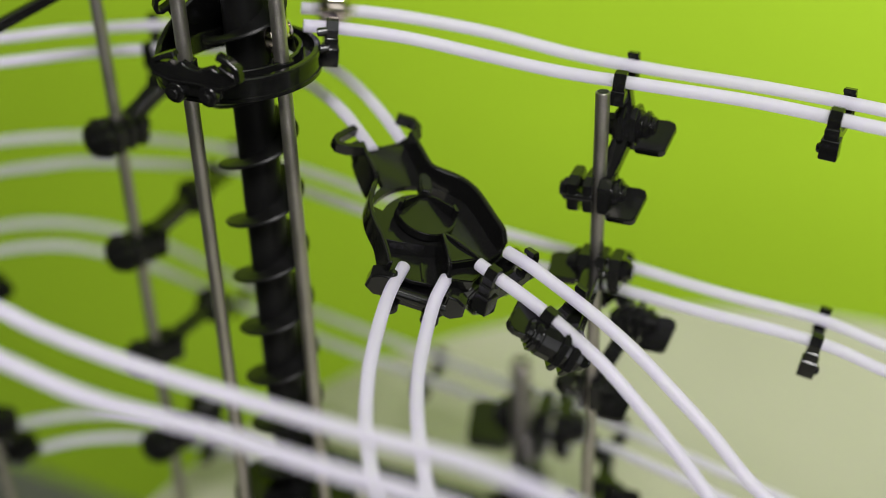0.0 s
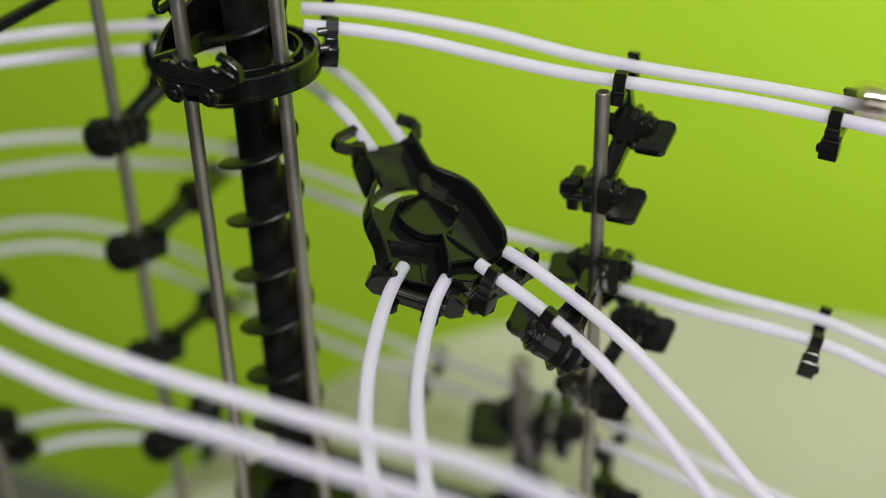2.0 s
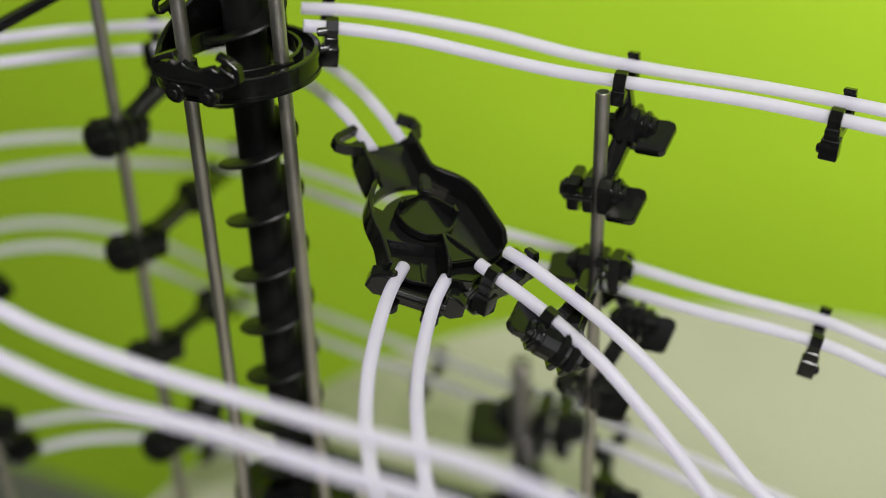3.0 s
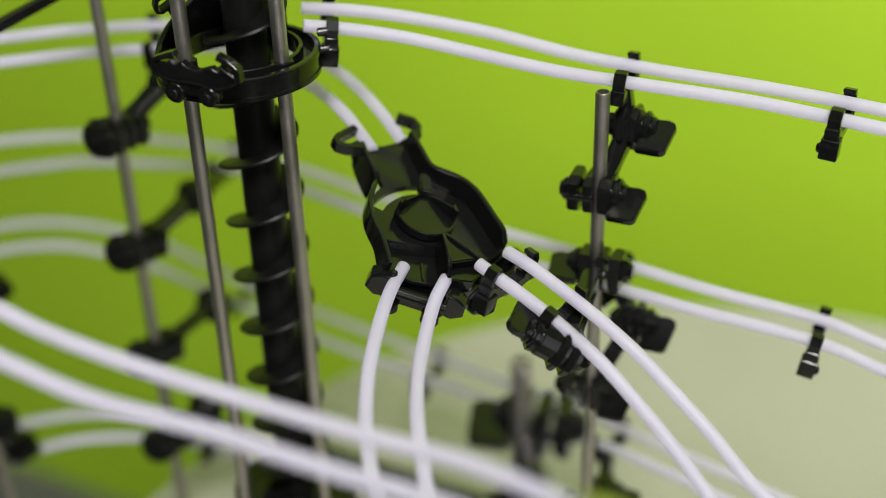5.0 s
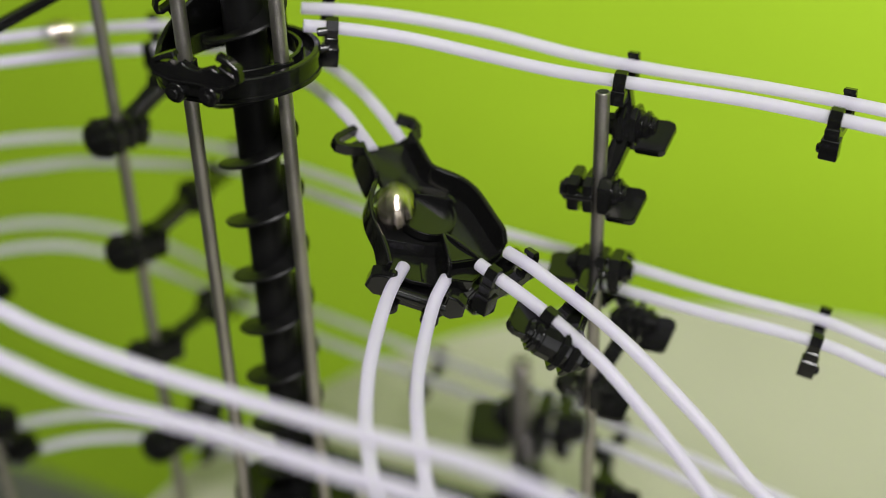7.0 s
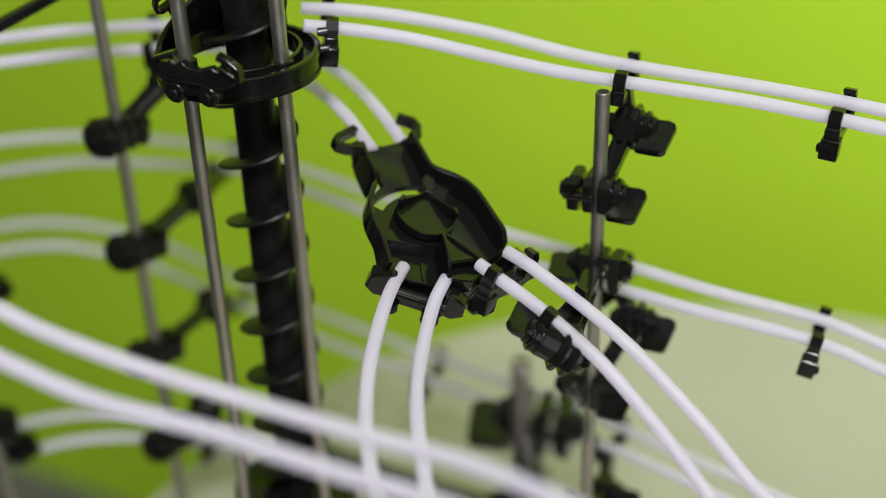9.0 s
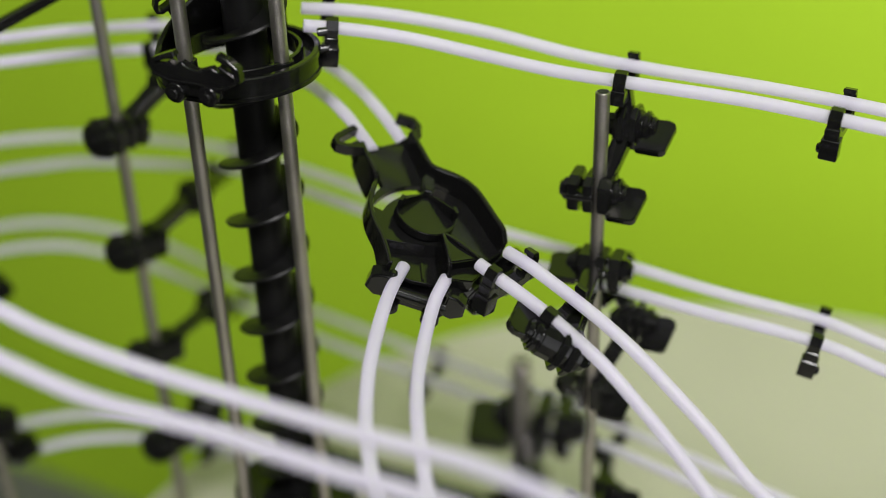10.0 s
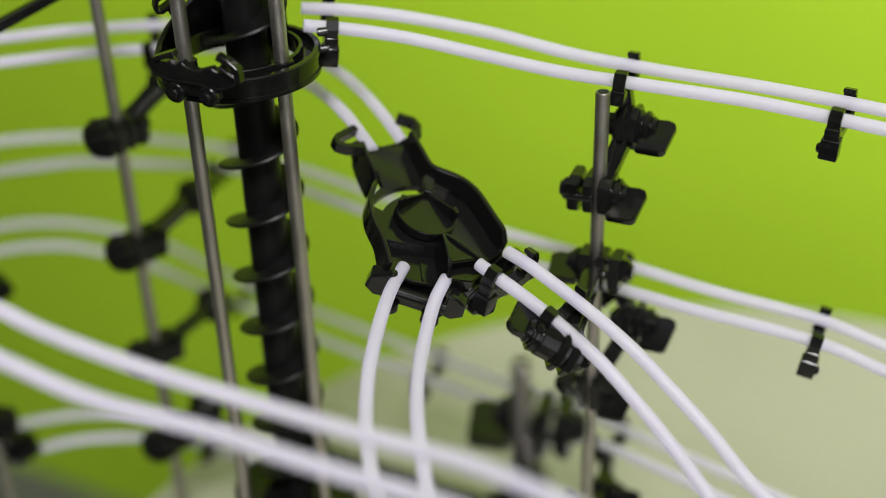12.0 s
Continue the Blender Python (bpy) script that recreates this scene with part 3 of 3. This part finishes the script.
def marble_switch():
    ob = thing("marble_switch", SWITCH.translation, "glossy black plastic switch that splits the track in two", "track switch")
    m = SWITCH
    # deck in two plates with an arched slot between them
    slot_in, slot_out = arc(-1, -4, 17.8, 137, 50, 18), arc(-1, -4, 21.6, 50, 137, 18)
    bm = bmesh.new()
    front = [(18.6, 4), (19.4, -6), (20.6, -16.5), (10.5, -20.6), (4.5, -23), (-1, -9.5), (-6, -8.6), (-12.5, -6.6), (-19.8, -3.5), (-20.2, 2), (-19.4, 8), slot_out[-1]] + slot_in + [slot_out[0], (16.5, 9)]
    add_prism(bm, m, front, -1.5, 1.0, 0.2)
    back = [(-17.6, 11.4), (-13.6, 16.6), (-9.8, 19), (-9.8, 37), (6.8, 37), (6.8, 19), (11.4, 14.6), (14, 12.2)] + slot_out
    add_prism(bm, m, back, -1.5, 1.0, 0.2)
    part("deck", bm, BLACK, ob)
    # the front channel lies lower, behind a sloping step
    bm = bmesh.new()
    upper = [(-20.6, -3.9), (-12.5, -6.6), (-6, -8.6), (-0.9, -9.6)]
    lower = [(-20.6, -5.0), (-13.1, -8.2), (-6.6, -10.2), (-1.0, -11.4)]
    a = [bm.verts.new(m @ Vector((x, y, 0.9))) for x, y in upper]
    b = [bm.verts.new(m @ Vector((x, y, -3.0))) for x, y in lower]
    c = [bm.verts.new(m @ Vector((x, y, -4.6))) for x, y in lower]
    d = [bm.verts.new(m @ Vector((x, y, -4.6))) for x, y in upper]
    for k in range(3):
        for p, q in ((a, b), (b, c), (c, d), (d, a)):
            bm.faces.new((p[k], p[k + 1], q[k + 1], q[k]))
    bm.faces.new((a[0], b[0], c[0], d[0]))
    bm.faces.new((a[3], d[3], c[3], b[3]))
    part("step", bm, BLACK, ob)
    bm = bmesh.new()
    add_prism(bm, m, lower + [(-2.6, -24.2), (-5.6, -23.2), (-13.6, -19.6), (-18.8, -14.8), (-21.4, -12.5)], -4.8, -3.0, 0.25)
    add_strip(bm, m, [(-7.2, -13.4), (-9.4, -20.4)], 0.9, -3.2, -2.3, bevel=0.2)
    part("front_deck", bm, BLACK, ob)
    # side walls of the bowl and of the entry
    bm = bmesh.new()
    loft_wall(bm, m, smooth_rows([(-11.4, 21.6, -3, 2.6), (-14.8, 16.8, -3, 4.6), (-18.4, 11.2, -3, 5.2), (-20.3, 5.6, -3, 5.4), (-20.8, 1, -3, 5.2), (-20.4, -4.5, -3.6, 4.8), (-20.6, -10, -6, 4.2), (-21.2, -15.4, -8, 3.4)]), 1.8)
    part("side_wall", bm, BLACK, ob)
    bm = bmesh.new()
    loft_wall(bm, m, smooth_rows([(6.9, 37, -5, 8.0), (6.7, 26, -5, 9.0), (6.9, 19.6, -5, 9.4), (10.2, 16.2, -5, 9.6), (15.2, 12.2, -5, 9.6), (18.4, 7, -5, 9.6), (19.6, 1, -5, 9.6), (20.3, -6, -5, 9.6), (21.1, -12.4, -5, 9.2), (21.6, -15.6, -4, 6.0)]), 2.0)
    part("side_wall", bm, BLACK, ob)
    bm = bmesh.new()
    loft_wall(bm, m, smooth_rows([(-11.2, 38, -8, 3.0), (-11.4, 31, -9, 4.2), (-11.5, 24.5, -9, 4.4), (-11.3, 21.8, -8.4, 3.0)]), 2.2)
    part("entry_wall", bm, BLACK, ob)
    # divider: a tall wedge, hollowed between its two ridges, falling to the mouths
    bm = bmesh.new()
    loft_wall(bm, m, smooth_rows([(-0.2, -9.6, 0, 7.2), (-1.2, -13, -2, 8.0), (-2.2, -17.5, -3, 8.0), (-3.2, -22, -4, 7.4), (-3.4, -25, -4, 3.0)]), 1.5)
    loft_wall(bm, m, smooth_rows([(0.4, -9.6, 0, 7.2), (3.0, -14, 0, 8.0), (6.0, -18.4, 0, 7.8), (8.6, -22, -1, 6.6), (10.0, -24.6, -2, 2.0)]), 1.5)
    low = [(0, -10), (4.4, -16.6), (9.6, -24.4), (4.5, -27.8), (-2.6, -25.6), (-2.4, -18)]
    add_prism(bm, m, low[:2] + [(8.4, -21.6), (-3.0, -21.6), (-2.2, -17)], -4, 6.6, 0.5)
    add_prism(bm, m, low, -4, 2.6, 0.4)
    part("divider", bm, BLACK, ob)
    # rail mouths: round cross bar, a lug on each side with a pin, and bolts below
    for at, turn in (((-9.8, -19.8), -33), ((16.6, -18.4), 25)):
        k = m @ pose(at[0], at[1], 0, 0, 0, turn)
        bm = bmesh.new()
        add_cyl(bm, k @ pose(0, -3.6, -8.6, 0, 90, 0), 2.4, 22, seg=24, bevel=0.4)
        add_prism(bm, k @ pose(0, 0, 0, 90, 0, 0), [(-12, -10), (12, -10), (10.5, -13.4), (-10.5, -13.4)], 1.4, 4.6, 0.5)
        add_box(bm, k @ pose(0, 0.6, -7.2), 21, 2.0, 8, 0.4)
        plate = part("mouth_plate", bm, BLACK, ob)
        for side in (-1, 1):
            bm = bmesh.new()
            add_prism(bm, k @ pose(0, 0, 0, 90, 0, 0), [(side * 9.6, -1.2), (side * 13.4, -1.6), (side * 16.6, -3.6), (side * 17.2, -9.4), (side * 13.6, -12.2), (side * 9.8, -11.4)], -0.6, 5.2, 0.7)
            add_cyl(bm, k @ pose(side * 9.6, -3.0, -1.6, 90, 0, 0), 1.5, 2.6, seg=16, bevel=0.5)
            part("lug", bm, BLACK, plate)
            bm = bmesh.new()
            add_cyl(bm, k @ pose(side * 7.2, -4.6, -14.2, 90, 0, 0), 3.2, 5, seg=20, bevel=0.6)
            add_cyl(bm, k @ pose(side * 7.2, -7.6, -14.2, 90, 0, 0), 1.8, 1.6, seg=20, bevel=0.5)
            part("bolt", bm, BLACK, plate)
    # entry: cross plate with a bent prong at each end
    k = m @ pose(-1.6, 37.6, 0)
    bm = bmesh.new()
    add_prism(bm, k @ pose(0, 0, 0, 90, 0, 0), [(-11, 2.4), (-8.4, 2.8), (-6, 0.4), (0, -0.8), (6, 0.4), (8.4, 2.8), (11, 2.4), (11.4, -5), (8, -8), (-8, -8), (-11.4, -5)], -1.8, 1.8, 0.5)
    part("mouth_plate", bm, BLACK, ob)
    bm = bmesh.new()
    add_strip(bm, m, [(-11.4, 35.4), (-17.6, 36.4), (-20.4, 38.0), (-20.6, 40.0), (-18.8, 41.6), (-11.0, 45.2)], 2.5, 0.4, 4.4)
    add_strip(bm, m, [(-18.4, 37.0), (-11.0, 40.2)], 1.5, -0.6, 2.0)
    part("hook", bm, BLACK, ob)
    bm = bmesh.new()
    add_strip(bm, m, [(7.2, 35.4), (10.8, 38.0), (12.8, 43.0), (12.2, 45.8), (7.0, 49.0)], 2.4, 0.8, 5.0)
    part("hook", bm, BLACK, ob)
    # rotor: round plate with an upturned lip, two upright vanes that meet behind, and a pointer over the slot
    piv = m @ Vector((-1.0, 2.4, 0))
    bm = bmesh.new()
    I = Matrix.Identity(4)
    add_prism(bm, I, arc(0, 0, 10.2, 186, 354, 26) + [(8.6, 1.0), (0.8, 7.4), (-0.8, 7.4), (-8.6, 1.0)], 2.6, 4.0, 0.25)
    add_strip(bm, I, arc(0, 0, 10.3, 184, 356, 30), 1.0, 1.9, 5.2, bevel=0.3)
    add_cyl(bm, pose(0, 0, 1.8), 5, 3.4, seg=24)
    for side in (-1, 1):
        loft_wall(bm, I, [(side * 0.3, 8.4, 1.8, 5.0), (side * 4.4, 4.2, 1.8, 7.2), (side * 8.6, -0.2, 1.8, 9.0)], 0.9)
        add_box(bm, pose(side * 9.4, 0.2, 5.0, 0, 0, side * 20), 1.5, 3.2, 7.4, 0.4)
    add_prism(bm, I, [(-1.6, 7.8), (1.6, 7.8), (2.3, 10.0), (2.3, 14.4), (1.3, 16.8), (-1.3, 16.8), (-2.3, 14.4), (-2.3, 10.0)], 2.4, 6.8, 0.7)
    bmesh.ops.scale(bm, vec=(MM, MM, MM), verts=bm.verts)
    bmesh.ops.recalc_face_normals(bm, faces=bm.faces)
    for face in bm.faces:
        face.smooth = True
    for edge in bm.edges:
        edge.smooth = len(edge.link_faces) == 2 and edge.calc_face_angle(0) < radians(20)
    me = bpy.data.meshes.new("rotor")
    bm.to_mesh(me)
    bm.free()
    me.materials.append(BLACK)
    rot = new("rotor", me)
    rot.parent = ob
    return ob, rot, piv


switch, rotor, PIVOT = marble_switch()


# ---------------------------------------------------------------- balls
def steel_ball():
    bm = bmesh.new()
    bmesh.ops.create_uvsphere(bm, u_segments=40, v_segments=24, radius=BALL * MM)
    for face in bm.faces:
        face.smooth = True
    me = bpy.data.meshes.new("steel_ball")
    bm.to_mesh(me)
    bm.free()
    me.materials.append(CHROME)
    return tagged(new("steel_ball", me), "polished steel ball rolling on the white rails", "ball", "steel balls")


ball_a, ball_b = steel_ball(), steel_ball()


# ---------------------------------------------------------------- what moves
def motions():
    # the screw turns once a second
    base = Vector((AXIS.x, AXIS.y, 100)) * MM
    walk(screw, [(i * 0.1, Matrix.Translation(base) @ pose(0, 0, 0, 0, 0, SCREW_START - 36 * i)) for i in range(121)])
    # the rotor tips over as each ball passes
    local = Matrix.Translation(PIVOT * MM - SWITCH.translation * MM) @ SWITCH.to_3x3().to_4x4()
    walk(rotor, [(t, local @ pose(0, 0, 0, 0, 0, a)) for t, a in ROTOR])
    walk(ball_a, [(t, Matrix.Translation(p * MM)) for t, p in rolling(BALL_A)])
    walk(ball_b, [(t, Matrix.Translation(p * MM)) for t, p in rolling(BALL_B)])


SCREW_START = 44.0
ROTOR = [(0, -20), (6.8, -20), (6.9, -23), (7.0, 8), (7.1, 43), (7.2, 44), (7.85, 44), (7.95, 30), (8.05, 0), (8.15, -25), (12, -25)]


def rolling(rows):
    """Rows of time, line and distance along it, or time and a place, to places."""
    return [(r[0], r[1].ball(r[2]) if len(r) == 3 else Vector(r[1])) for r in rows]


def in_switch(x, y):
    """A ball's place on the switch's deck."""
    return SWITCH @ Vector((x, y, 1 + BALL))


BALL_A = [(0, HIGH_LINE, 11), (0.1, HIGH_LINE, 25), (0.3, HIGH_LINE, 55), (0.5, HIGH_LINE, 100), (0.7, HIGH_LINE, 148), (0.9, HIGH_LINE, 192), (1.2, HIGH_LINE, 258),
          (2.4, HIGH_LINE, 412), (3.6, HIGH_LINE, 538), (3.93, HIGH_LINE, 574), (4.03, HIGH_LINE, 612), (4.33, HIGH_LINE, 665), (4.63, HIGH_LINE, 726), (5.3, HIGH_LINE, 892), (5.9, HIGH_LINE, 1044),
          (6.0, HIGH_LINE, 1062), (6.5, HIGH_LINE, 1184), (6.6, HIGH_LINE, 1203), (6.7, HIGH_LINE, 1222),
          (6.8, in_switch(-1.8, 27.5)), (6.9, in_switch(-1.1, 16.7)), (7.0, in_switch(-13.2, 3.5)), (7.1, in_switch(-10.5, -13.5)), (7.2, in_switch(-10.2, -17.2)),
          (7.3, NEAR_LINE, 13), (7.4, NEAR_LINE, 32), (7.5, NEAR_LINE, 57), (7.6, NEAR_LINE, 86), (7.7, NEAR_LINE, 118), (8.6, NEAR_LINE, 285), (9.6, NEAR_LINE, 420), (10.3, NEAR_LINE, 522),
          (10.4, NEAR_LINE, 538), (10.5, NEAR_LINE, 558), (10.6, NEAR_LINE, 591), (10.7, NEAR_LINE, 613), (10.8, NEAR_LINE, 636), (11.0, NEAR_LINE, 735), (11.1, NEAR_LINE, 784), (11.4, NEAR_LINE, 887), (11.5, NEAR_LINE, 912), (11.6, NEAR_LINE, 940), (11.75, NEAR_LINE, 962), (12, NEAR_LINE, 967)]
BALL_B = [(0, (-55, 400, 293)), (0.9, (-55, 400, 312)), (1.0, (-52, 410, 302)), (1.1, HIGH_LINE, 8), (1.3, HIGH_LINE, 47), (1.5, HIGH_LINE, 87), (1.7, HIGH_LINE, 137), (2.0, HIGH_LINE, 197), (2.3, HIGH_LINE, 260),
          (3.5, HIGH_LINE, 412), (4.7, HIGH_LINE, 540), (5.0, HIGH_LINE, 574), (5.1, HIGH_LINE, 612), (5.2, HIGH_LINE, 626), (5.3, HIGH_LINE, 646), (5.4, HIGH_LINE, 665), (5.5, HIGH_LINE, 683), (5.6, HIGH_LINE, 706), (5.7, HIGH_LINE, 726),
          (6.4, HIGH_LINE, 892), (7.0, HIGH_LINE, 1051), (7.1, HIGH_LINE, 1080), (7.57, HIGH_LINE, 1184), (7.67, HIGH_LINE, 1203), (7.77, HIGH_LINE, 1222),
          (7.87, in_switch(-1.8, 27.5)), (7.97, in_switch(1, 16.5)), (8.07, in_switch(11.4, 3.5)), (8.17, in_switch(13, -11)), (8.25, SIDE_LINE, 1), (8.35, SIDE_LINE, 22), (8.45, SIDE_LINE, 52), (8.55, SIDE_LINE, 90), (8.65, SIDE_LINE, 125), (8.8, SIDE_LINE, 150), (12, SIDE_LINE, 152)]

motions()
